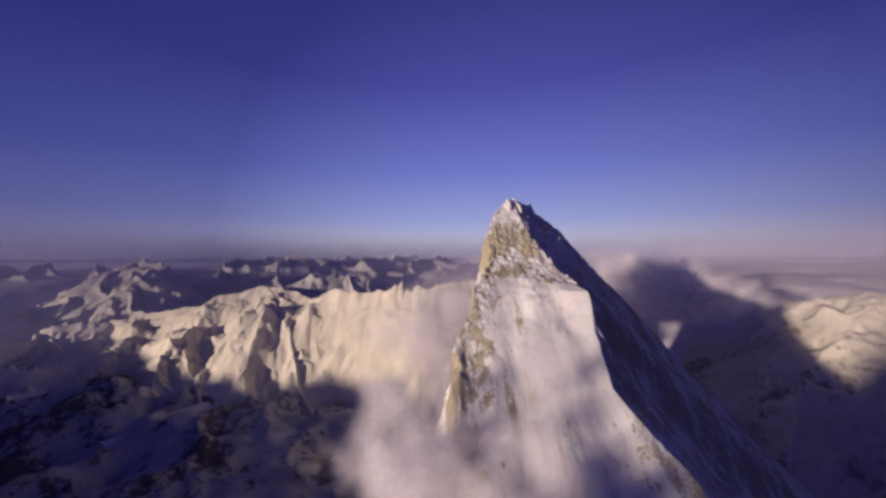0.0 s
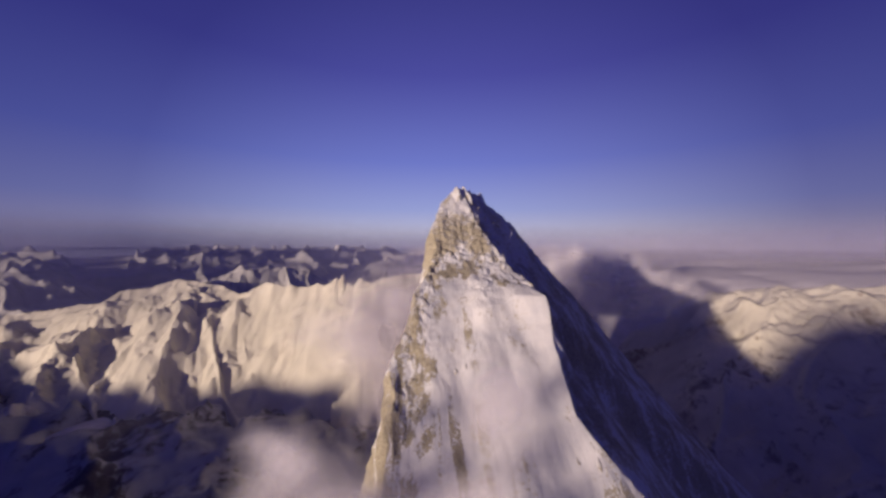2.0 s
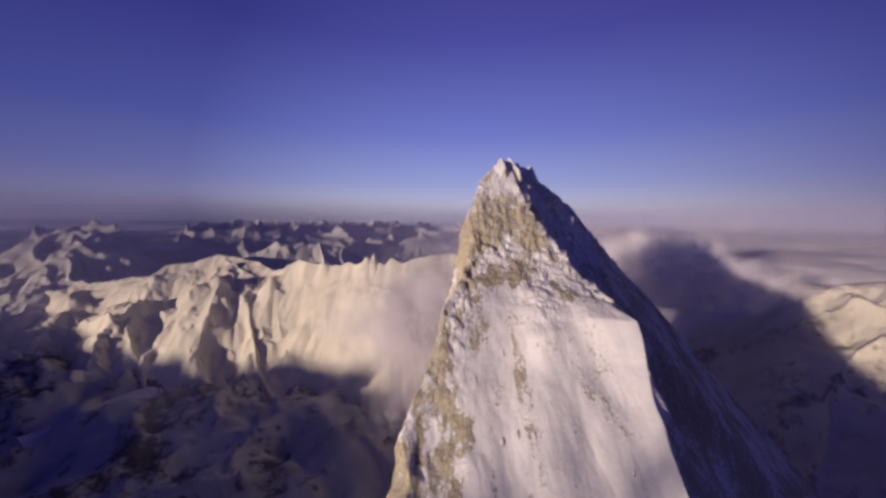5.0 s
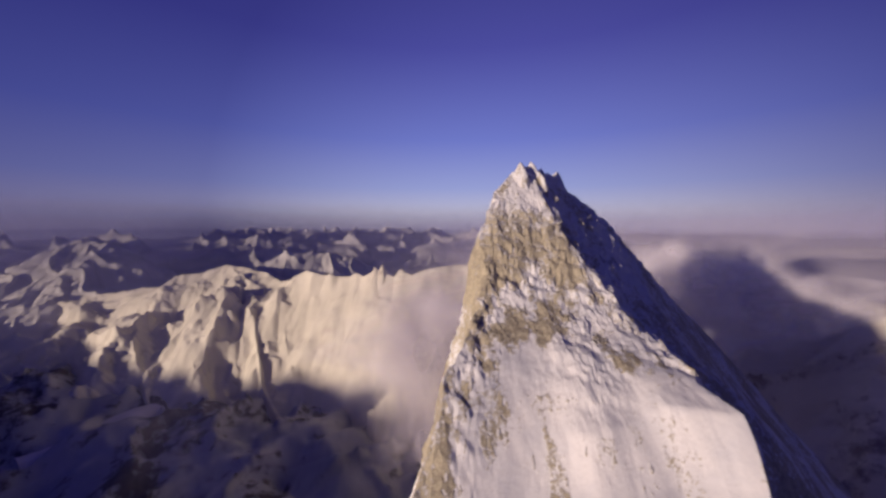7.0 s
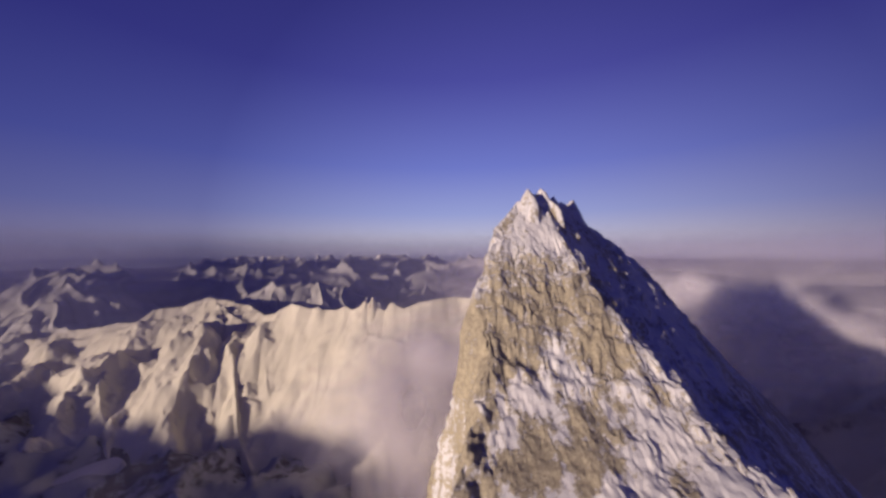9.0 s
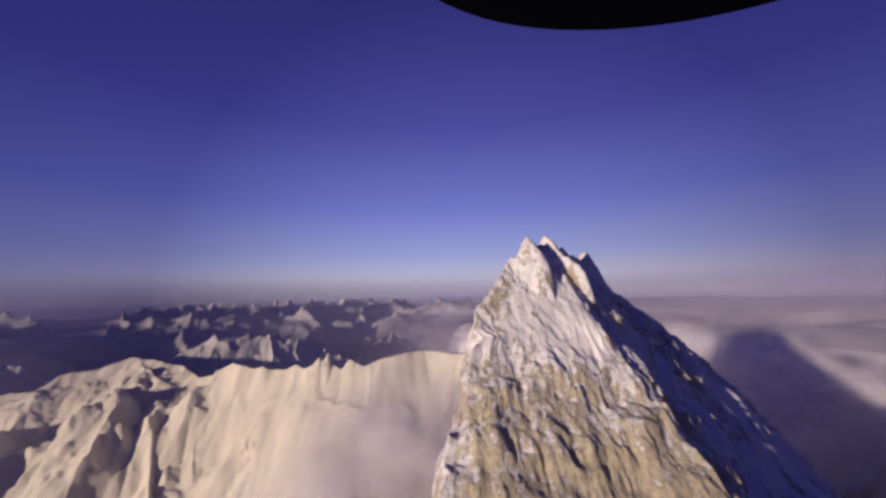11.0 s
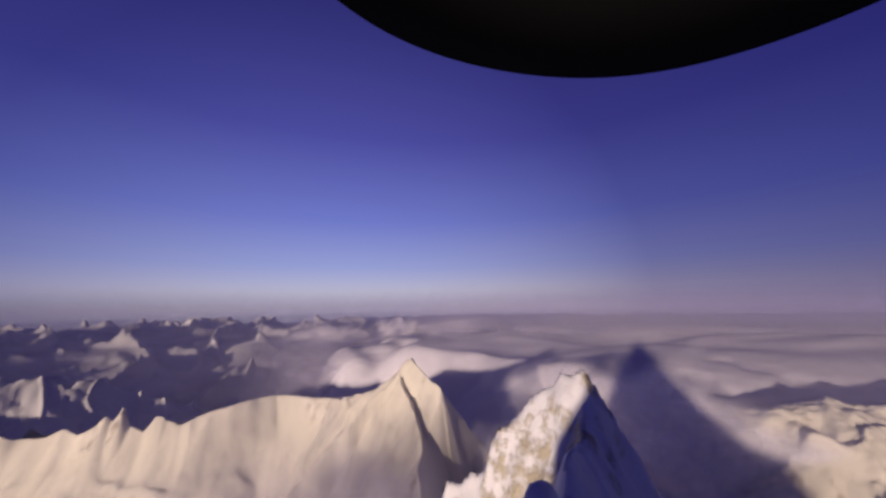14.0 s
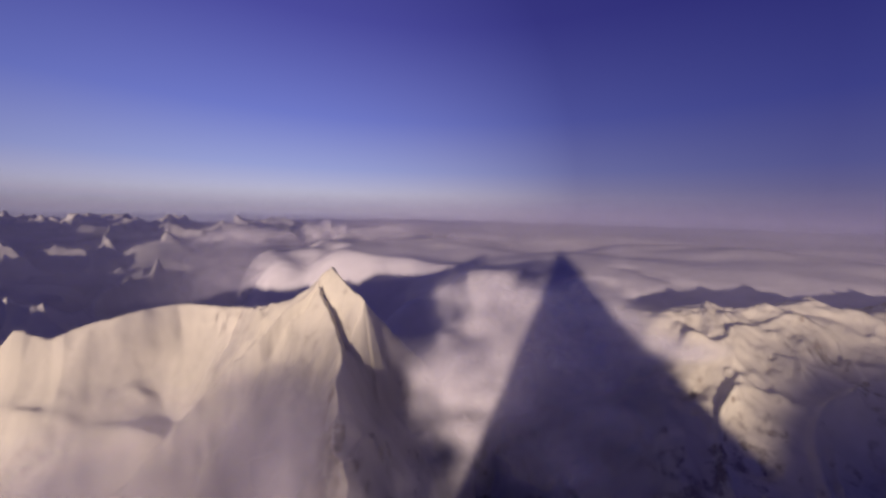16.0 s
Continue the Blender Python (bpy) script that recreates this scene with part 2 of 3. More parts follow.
# ---- the great peak ----
def peak_height(X, Y):
    wob = 0.012 * fbm(X * 9, Y * 9, 3)
    yy = Y + 0.25 * wob + 0.014 * fbm(X * 9 + 2, Y * 5, 2) * smooth(0.80 - Y, 0, 0.1)
    foot = ((-1.2, -1.05), (-0.4, -0.85), (0.0, -0.68), (0.2, -0.56), (0.35, -0.43), (0.45, -0.32), (0.556, -0.206))
    head = ((0.805, -0.012), (0.831, 0.012), (0.871, 0.060), (0.931, 0.122), (0.944, 0.137), (0.967, 0.157), (0.98, 0.163), (2.0, 0.163))
    bench = line(yy, *foot, (0.63, -0.140), (0.662, -0.108), (0.688, -0.066), (0.73, -0.047), (0.775, -0.030), *head)
    even = line(yy, *foot, (0.60, -0.168), (0.65, -0.126), (0.70, -0.086), (0.75, -0.050), *head)
    front = even + (bench - even) * smooth(X + 2 * wob, 0.15, 0.25)
    left_edge = line(Y, (-1, -0.10), (0.4, 0.015), (0.54, 0.028), (0.60, 0.034), (0.65, 0.043), (0.70, 0.051), (0.74, 0.062), (0.785, 0.098), (0.803, 0.107), (0.871, 0.113), (0.905, 0.129), (0.931, 0.150), (0.95, 0.166), (0.961, 0.176), (0.972, 0.188), (0.981, 0.197), (1.014, 0.243), (1.2, 0.46), (2, 1.3))
    right_edge = line(Y, (-1, 0.45), (0.4, 0.31), (0.556, 0.276), (0.68, 0.284), (0.791, 0.250), (0.871, 0.220), (0.944, 0.190), (0.98, 0.195), (1.2, 0.35), (2, 1.0))
    d = left_edge + 1.3 * wob - X
    sheer = 10.0 - 6.5 * smooth(Y, 0.900, 0.925)
    left = front - np.where(d < 0.006, 3.0 * d, 0.018 + sheer * (d - 0.006))
    left = np.maximum(left, -1.05 - 0.9 * d + 0.30 * (Y - 0.7))
    e = X - right_edge - wob
    slab = line(X, (-0.6, 0.78), (0.21, 0.171), (0.25, 0.136), (0.34, 0.074), (0.46, -0.060), (0.663, -0.25), (1.0, -0.56), (1.5, -1.0)) + 0.52 * (Y - 0.98)
    slab = slab - line(Y, (0.6, 0.04), (0.655, 0.035), (0.69, 0.010), (0.74, 0.035), (0.79, 0.052), (0.871, 0.044), (0.930, 0.027), (0.950, 0.018), (0.967, 0.013), (0.985, 0.010), (1.02, 0.007))
    low = smooth(0.74 - Y, 0.0, 0.10)
    right = np.minimum(slab, np.maximum(front - 2.2 * e, slab - 0.07 * low))
    crest_z = line(X, (0.0, 0.163), (0.257, 0.163), (0.285, 0.150), (0.331, 0.112), (0.36, 0.078), (0.44, -0.035), (0.50, -0.118), (0.56, -0.210), (0.60, -0.258), (0.645, -0.272), (0.70, -0.33), (0.8, -0.43), (1.05, -0.66), (1.5, -1.0))
    crest_y = line(X, (-0.5, 0.5), (0.193, 0.967), (0.257, 1.013), (0.50, 1.03), (0.663, 0.92), (0.8, 0.86), (1.05, 0.76), (1.5, 0.6))
    back = crest_z - 1.25 * (Y - crest_y)
    z = np.minimum(np.minimum(front, left), np.minimum(right, back))
    # gullies down the faces, ledges and crags; calmer towards the crest of the summit
    calm = 1 - 0.25 * np.exp(-(((X - 0.22) / 0.06) ** 2 + ((Y - 0.985) / 0.05) ** 2))
    bare = smooth(z + 0.05 * fbm(X * 12, Y * 12, 3), -0.09, 0.03) * smooth(0.130 - z, 0.0, 0.035)
    side = smooth(d, -0.07, 0.0) * smooth(0.06 - z, 0, 0.08)
    rough = np.clip(0.07 + 0.93 * bare + 0.75 * side + 0.35 * smooth(e, 0.0, 0.02), 0, 1)
    patch = smooth(fbm(X * 8, Y * 6, 3), -0.15, 0.45)
    # short sharp fins under the three tops
    for x, y, top, fall, long in ((0.183, 0.9575, 0.1672, 1.02, 0.020), (0.2045, 0.977, 0.1716, 0.85, 0.034), (0.2235, 0.9915, 0.1645, 1.0, 0.006)):
        along, across = 0.31 * (X - x) - 0.95 * (Y - y), 0.95 * (X - x) + 0.31 * (Y - y) + (0.25 * wob + 0.006 * fbm(X * 60, Y * 60, 4)) * smooth(np.abs(Y - y), 0.0, 0.03)
        across = np.sign(across) * (np.hypot(across, 0.003) - 0.003)
        fin = top - fall * np.maximum(0, along) - 1.5 * np.maximum(0, -along) - np.where(across < 0, -2.0 * across, 1.7 * across) - 0.007 * ridged(X * 50, Y * 50, 4) * smooth(along, 0.0, 0.025)
        fin = fin - 3.0 * np.maximum(0, np.abs(across) - 0.014) - 2.0 * np.maximum(0, along - long) - 8.0 * np.maximum(0, left_edge - 0.001 - X)
        z = np.maximum(z, fin)
    z = np.maximum(z, tent(X, Y, 1.5, 2.4, (0.262, 1.023, 0.1600), (0.2235, 0.9915, 0.1610), (0.2045, 0.977, 0.1665), (0.183, 0.9575, 0.1625)) - 0.004 * ridged(X * 60, Y * 60, 3) - 5.0 * np.maximum(0, np.hypot(X - 0.222, Y - 0.99) - 0.045) - 8.0 * np.maximum(0, left_edge - 0.001 - X))
    # the last top: a small pyramid with a sunny face
    near, aside = -0.707 * (X - 0.262) - 0.707 * (Y - 1.023), 0.707 * (X - 0.262) - 0.707 * (Y - 1.023)
    last = 0.1660 - np.where(near > 0, 1.15 * near, -1.5 * near) - np.where(aside > 0, 2.0 * aside, -0.85 * aside) - 0.003 * ridged(X * 70, Y * 70, 3) * smooth(near, 0.0, 0.01)
    z = np.maximum(z, last - 3.0 * np.maximum(0, near - 0.022) - 2.0 * np.maximum(0, np.abs(aside) - 0.03))
    z = z + 0.004 - 0.0060 * (1 - 0.5 * smooth(z, 0.05, 0.09)) * calm * (0.35 + 0.65 * patch) * ridged(X * 13 + 5 * wob, Y * 9, 3) * (0.7 - 0.3 * rough)
    z = z - 0.002 * calm * rough + 0.0036 * calm * rough * fbm(X * 55, Y * 45, 4, 0.55) - 0.0012 * calm * rough * ridged(X * 46 + 0.5 * fbm(X * 40, Y * 40, 2), Y * 64 + 0.5 * fbm(X * 40 + 9, Y * 40, 2), 4)
    z = z + 0.0022 * (0.4 + 0.6 * calm) * np.maximum(rough, 0.40 * smooth(z, 0.05, 0.10)) * (ridged(X * 120 + 0.8 * fbm(X * 90, Y * 90, 2), Y * 105, 4) - 0.7)
    z = z - 0.0007 * calm * ridged(X * 60, Y * 30, 3) * (1 - rough)
    z = z + 0.0015 * smooth(z, 0.11, 0.14) * (fbm(X * 170, Y * 170, 4, 0.55) - 0.6 * ridged(X * 95 + 0.6 * fbm(X * 80, Y * 80, 2), Y * 80, 3))
    ledge = 0.019
    step = (z / ledge + 0.9 * fbm(X * 12, Y * 12, 3)) % 1.0
    return z + calm * np.clip(bare + 0.6 * side, 0, 1) * ledge * 0.30 * (smooth(step, 0.45, 0.95) - step)


def great_peak():
    xs, ys = crowded(-0.55, 1.35, 0.19, 0.10, 900), crowded(-0.35, 1.75, 0.93, 0.12, 900)
    X, Y = np.meshgrid(xs, ys)
    Y = Y + 0.009
    Z = peak_height(X, Y)
    steep = steepness(X, Y, Z)
    edge = line(Y, (-1, 0.45), (0.4, 0.31), (0.556, 0.276), (0.68, 0.284), (0.791, 0.250), (0.871, 0.220), (0.944, 0.190), (0.98, 0.195), (1.2, 0.35), (2, 1.0))
    front = smooth(edge - X, -0.01, 0.01)
    patches = fbm(X * 20, Y * 20, 4) + 0.5 * fbm(X * 75, Y * 60, 3)
    wall = smooth(Z + 0.03 * patches, -0.05, 0.0) * smooth(0.118 - Z + 0.02 * patches, 0.0, 0.02) * front
    left_edge = line(Y, (-1, -0.10), (0.4, 0.015), (0.54, 0.028), (0.60, 0.034), (0.65, 0.043), (0.70, 0.051), (0.74, 0.062), (0.785, 0.098), (0.803, 0.112), (0.871, 0.124), (1.0, 0.19), (2, 1.2))
    side = smooth(left_edge + 0.045 + 0.03 * patches - X, 0.0, 0.03) * (1 - wall)
    streak = smooth(fbm(X * 44, Y * 6, 4), 0.0, 0.42) * (0.25 + 0.75 * smooth(0.21 - X, 0, 0.10)) * smooth(-0.04 - Z, 0, 0.06)
    rock = 0.02 + 0.16 * smooth(steep, 1.0, 2.2) + 0.68 * wall * (1 - 0.50 * smooth(Z + 0.06 * patches, 0.05, 0.12)) + 0.50 * side + 0.60 * streak + (0.46 - 0.20 * smooth(Z, -0.1, 0.05)) * (1 - front) + 0.34 * patches
    crag = smooth(fbm(X * 120 + 3, Y * 120, 4), 0.10, 0.40) * (0.3 + 0.7 * smooth(fbm(X * 330, Y * 330, 3), -0.2, 0.3))
    lee = smooth(-np.gradient(Z, axis=1) / np.gradient(X, axis=1), 0.2, 1.0)
    rock = rock + crag * (0.14 + 0.95 * lee) * smooth(Z, 0.100, 0.125) * smooth(1.006 - Y, 0.0, 0.01)
    rock = rock - 0.24 * smooth(Z, 0.130, 0.152) - 0.10 * smooth(Z, 0.09, 0.14) * (1 - front)
    rock = rock - 0.36 * smooth(Y, 0.985, 1.01) * smooth(Z, 0.11, 0.14)
    # the faces of the peak, each a part of its own
    face = np.where(Y > line(X, (-0.5, 0.5), (0.193, 0.967), (0.257, 1.013), (0.50, 1.03), (0.663, 0.92), (0.8, 0.86), (1.05, 0.76), (1.5, 0.6)) + 0.004, 4, np.where(X > edge, 3, np.where(X < left_edge - 0.004, 2, np.where(Z > -0.03, 1, 0))))
    wall_side = smooth(left_edge + 0.004 - X, 0.0, 0.012)
    X = X + wall_side * (0.010 * ridged(Y * 18, Z * 13, 4) + 0.004 * ridged(Y * 55, Z * 60, 3) - 0.006)
    rock = rock + wall_side * (0.22 * fbm(Y * 30, Z * 40, 4) - 0.08)
    base = new("rock_peak")
    base.location = (0.2 * S, 0.9 * S, -1.0 * S)
    looks = {0: ("snow_face", "sunlit snow face with scattered outcrops"), 1: ("headwall", "bare tan rock headwall dusted with snow"), 2: ("side_wall", "sheer tan and grey rock wall"),
             3: ("shaded_flank", "blue shaded snow flank with dark crags"), 4: ("back_face", "")}
    for k, (name, label) in looks.items():
        ob = sheet(name, X, Y - 0.009, Z - 0.004, PEAK, rock, keep=face[:-1, :-1] == k)
        ob.parent, ob.matrix_parent_inverse = base, Matrix.Translation(base.location).inverted()
        tagged(ob, label)
    return tagged(base, "steep snow-plastered rock pyramid with a bare tan headwall", "mountain")


GREAT_PEAK = great_peak()


# ---- the jagged ridge beyond the valley ----
def ridge_crest(x):
    z = line(x, (-5.2, -0.98), (-4.5, -0.78), (-4.0, -0.57), (-3.6, -0.61), (-3.1, -0.58), (-2.85, -0.54), (-2.5, -0.49), (-2.35, -0.385), (-2.1, -0.35), (-1.87, -0.285), (-1.6, -0.30), (-1.4, -0.33), (-1.23, -0.38),
             (-0.95, -0.32), (-0.70, -0.30), (-0.48, -0.275), (-0.38, -0.24), (-0.31, -0.24), (-0.26, -0.265), (-0.20, -0.225), (-0.13, -0.238), (-0.04, -0.205), (0.10, -0.178), (0.24, -0.168), (0.42, -0.165), (0.50, -0.14), (0.62, -0.25), (0.9, -0.6), (1.4, -1.2))
    y = line(x, (-5.2, 4.1), (-3.3, 3.65), (-2.4, 3.5), (-1.9, 3.5), (-1.4, 3.3), (-0.9, 3.0), (-0.31, 2.69), (-0.10, 2.58), (0.2, 2.60), (0.4, 2.42), (0.55, 2.25), (0.9, 2.2))
    return y, z


def spur(X, Y, top, foot, high, wide, steep):
    """A rib from the crest down to its foot, gentle on the left and steeper on the right."""
    (ax, ay), (bx, by) = top, foot
    long = math.hypot(bx - ax, by - ay)
    ux, uy = (bx - ax) / long, (by - ay) / long
    along = np.clip(((X - ax) * ux + (Y - ay) * uy) / long, 0, 1.3)
    across = -(X - ax) * uy + (Y - ay) * ux + 0.05 * fbm(X * 5 + ax, Y * 5, 3) * smooth(along, 0, 0.3)
    return high * smooth(along, 0.0, 0.45) * np.maximum(0, 1 - np.where(across < 0, -across / wide, across / steep))


def ridge_height(X, Y):
    yc, zc = ridge_crest(X + 0.03 * fbm(X * 3, Y * 3, 2))
    bent, _ = ridge_crest(X + 0.14 * fbm(X * 2 + 3, Y * 3, 3))
    yc = yc + (bent - yc) * smooth(yc - Y, 0.05, 0.30)
    near = smooth(yc - Y, 0.0, 0.15)
    yc = yc + 0.03 * fbm(X * 4, Y * 2.5 + 3.3, 3) * (1 - near)
    calm = 0.16 + 0.84 * smooth(-X, 0.85, 1.5)
    d = yc - Y + (0.015 + 0.045 * calm) * fbm(X * 3 + 7, Y * 5, 4) * near
    relief = alpine(X * 1.3 + 0.4 * Y + 3, Y * 1.7 + 1)
    away = smooth(np.abs(d), 0.0, 0.25)
    fall = line(X + 0.20 * fbm(X * 1.3 + 4, Y * 1.9, 4), (-5, 0.75), (-2.0, 0.80), (-1.5, 0.88), (-1.15, 1.45), (-0.8, 1.80), (-0.3, 1.45), (0.2, 1.2), (0.6, 1.0))
    xw = X + 0.14 * fbm(X * 1.7 + Y, Y * 2.6, 4) * near
    broad = line(xw, (-5.2, -0.9), (-4.0, -0.60), (-3.1, -0.56), (-2.4, -0.42), (-1.87, -0.32), (-1.23, -0.34), (-0.7, -0.29), (-0.2, -0.235), (0.24, -0.18), (0.50, -0.18), (0.9, -0.6))
    zc = zc + (broad - zc) * smooth(d, 0.0, 0.22)
    front = zc - fall * d
    back = zc + 1.0 * d
    z = np.where(d > 0, front, back)
    z = z + (0.12 + 0.88 * np.where(d > 0, away, 0.3 * away)) * (0.04 + 0.14 * calm) * relief + (0.002 + 0.006 * calm) * fbm(X * 14, Y * 18, 4)
    # the broad spurs that run down to the valley, and the dark gully between them
    for top, foot, high, wide, steep in (((-1.78, 3.42), (-1.46, 2.62), 0.20, 0.42, 0.15), ((-1.20, 3.15), (-1.12, 2.72), 0.12, 0.14, 0.40), ((-2.32, 3.45), (-2.25, 2.70), 0.15, 0.35, 0.16),
                                         ((-0.62, 2.80), (-0.66, 2.50), 0.06, 0.25, 0.12), ((-3.10, 3.55), (-2.95, 2.95), 0.13, 0.35, 0.2)):
        z = z + spur(X, Y, top, foot, high, wide, steep) * (d > -0.05)
    # the needle and its lower neighbours on the crest
    for x, high, wide in ((-0.325, 0.075, 0.016), (-0.375, 0.03, 0.02), (-0.205, 0.03, 0.022), (-0.53, 0.025, 0.03), (-0.75, 0.025, 0.03)):
        y, _ = ridge_crest(np.array(x))
        r = np.hypot((X - x) / wide, (Y - y) / (wide * 2.2))
        z = z + high * np.clip(1 - r / 2, 0, 1) ** 1.3
    return z


def jagged_ridge():
    X, Y = np.meshgrid(crowded(-5.2, 1.0, -0.6, 1.6, 920), crowded(1.5, 4.5, 2.9, 0.5, 460))
    Z = ridge_height(X, Y)
    rock = -0.10 + 0.30 * smooth(steepness(X, Y, Z), 1.1, 2.4) + 0.22 * fbm(X * 5, Y * 5, 4)
    yc, _ = ridge_crest(X)
    needle = np.hypot((X + 0.325) / 0.05, (Y - 2.70) / 0.08) < 1
    face = np.where(needle, 2, np.where(Y > yc, 1, 0))
    base = new("mountain_ridge")
    base.location = (-1.0 * S, 2.8 * S, -1.0 * S)
    for k, (name, label) in {0: ("sunlit_slope", "fluted sunlit snow slope"), 1: ("far_slope", ""), 2: ("needle", "thin rock needle")}.items():
        ob = sheet(name, X, Y, Z, RIDGE, rock, keep=face[:-1, :-1] == k)
        ob.parent, ob.matrix_parent_inverse = base, Matrix.Translation(base.location).inverted()
        tagged(ob, label)
    return tagged(base, "long jagged snow ridge with a rock needle on its crest", "mountain ridge")


jagged_ridge()


def snow_peak():
    """The sharp snow peak at the end of the ridge, lit on one side."""
    X, Y = np.meshgrid(crowded(-0.30, 1.55, 0.57, 0.25, 440), crowded(1.1, 3.0, 1.98, 0.3, 440))
    x, y = X - 0.57, Y - 1.98
    wx, wy = x + 0.020 * fbm(X * 7, Y * 7, 3), y + 0.020 * fbm(X * 7 + 5, Y * 7, 3)
    # the long crest and its southern spine: sunny on one side, shaded on the other
    ridge_x = line(wy, (-0.9, -0.24), (-0.42, -0.12), (-0.26, -0.07), (-0.117, -0.024), (0.048, -0.026), (0.22, -0.10), (0.42, -0.17), (1.0, -0.3))
    ridge_z = line(wy, (-0.9, -0.95), (-0.62, -0.55), (-0.42, -0.34), (-0.26, -0.235), (-0.117, -0.150), (0.048, -0.042), (0.22, -0.125), (0.42, -0.175), (1.0, -0.5))
    z = ridge_z - np.where(wx > ridge_x, 1.40 * (wx - ridge_x), 1.45 * (ridge_x - wx))
    # the top itself, with its sunlit rib, and the crest behind it
    z = np.maximum(z, tent(x + 0.3 * (wx - x), y + 0.3 * (wy - y), 1.15, 2.2, (0.013, 0.061, 0.011), (0.054, -0.090, -0.062), cap=3.0))
    z = np.maximum(z, tent(wx, wy, 1.3, 1.0, (0.03, 0.55, -0.22), (0.02, 0.25, -0.12), (0.013, 0.061, 0.011), cap=4.0))
    for e in (0.0, 0.03):
        z = np.maximum(z, tent(wx, wy, 2.0, 2.6, (-0.012 + e, -0.20 + 0.6 * e, -0.285 - 1.2 * e), (0.017 + e, -0.285 + 0.6 * e, -0.345 - 1.2 * e), cap=4.0))
    s = x - line(y, (-0.9, -0.25), (-0.42, -0.15), (-0.26, -0.08), (-0.117, -0.024), (0.048, -0.026), (0.42, -0.17))
    away = smooth(np.hypot(x, y), 0.05, 0.35)
    z = z + (0.010 + 0.035 * away) * alpine(X * 3.5, Y * 3.5) + 0.0025 * fbm(X * 45, Y * 45, 4)
    rock = -0.06 + 0.22 * smooth(steepness(X, Y, z), 1.1, 2.2) + 0.2 * fbm(X * 9, Y * 9, 4) + 0.40 * np.exp(-((s + 0.02) / 0.05) ** 2) * smooth(-y, 0.10, 0.25)
    base = new("snow_peak")
    base.location = (0.57 * S, 1.98 * S, -0.9 * S)
    for name, keep, label in (("sunlit_flank", s < 0, "smooth sunlit snow flank"), ("shaded_flank", s >= 0, "blue shaded snow flank")):
        ob = sheet(name, X, Y, z, RIDGE, rock, keep=keep[:-1, :-1])
        ob.parent, ob.matrix_parent_inverse = base, Matrix.Translation(base.location).inverted()
        tagged(ob, label)
    return tagged(base, "sharp snow peak with a sunlit flank and a blue shaded flank", "mountain")


snow_peak()


# ---- ground: the deep valleys, one sheet to the horizon ----
def polar(low, high, first, last, count_r, count_a, centre=(0.15, 0.8)):
    r = np.geomspace(low, high, count_r)[:, None]
    a = np.radians(np.linspace(first, last, count_a))[None, :]
    return centre[0] + r * np.sin(a), centre[1] + r * np.cos(a), r + 0 * a, np.degrees(a) + 0 * r


def valley_height(X, Y, R):
    z = -1.06 + 0.16 * fbm(X * 0.9, Y * 0.9, 4) + 0.17 * alpine(X * 1.3, Y * 1.3)
    z = z + 0.35 * smooth(X + 0.4 * Y, 0.6, 2.2) * smooth(3.2 - Y, 0, 1.0)
    z = z + 0.28 * smooth(R, 3.0, 6.0) + 0.06 * alpine(X * 3.2, Y * 3.2, 5) * smooth(X, 0.5, 1.5)
    return z


def valley():
    X, Y, R, A = polar(0.05, 12.2, -180, 180, 330, 1000)
    Z = valley_height(X, Y, R)
    # bare rock patches, with extra rock standing in for deeper shade on the right
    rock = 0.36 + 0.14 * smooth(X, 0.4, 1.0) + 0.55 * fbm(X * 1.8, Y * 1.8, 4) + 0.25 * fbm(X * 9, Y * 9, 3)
    return tagged(sheet("ground", X, Y, Z, VALLEY, rock), "snow valley coloured dark for its shade, with bare rock patches", "valley", kind="structure")


valley()


def snow_hill():
    """The sunlit hills that stand out of the cloud."""
    X, Y = np.meshgrid(np.linspace(1.0, 3.2, 420), np.linspace(-0.2, 2.6, 480))
    u = (X - 2.0) * 0.64 - (Y - 1.4) * 0.77
    v = (X - 2.0) * 0.77 + (Y - 1.4) * 0.64
    top = line(u, (-1.2, -0.85), (-0.75, -0.42), (-0.42, -0.19), (0.0, -0.15), (0.4, -0.11), (1.0, -0.08), (1.6, -0.3)) + 0.03 * fbm(X * 4, Y * 4, 3)
    Z = top + 0.01 - 0.62 * np.sqrt((v + 0.08 * fbm(X * 2, Y * 2, 3)) ** 2 + 0.05**2) + 0.10 * alpine(X * 2.6, Y * 2.6) * (0.3 + 0.7 * smooth(np.abs(v), 0, 0.2)) + 0.004 * fbm(X * 30, Y * 30, 4)
    rock = 0.15 + 0.20 * smooth(steepness(X, Y, Z), 0.9, 1.8) + 0.36 * fbm(X * 5, Y * 5, 4)
    return tagged(sheet("snow_hill", X, Y, Z, RIDGE, rock), "rounded snow hill with bare rock, half in cloud", "mountain")


snow_hill()


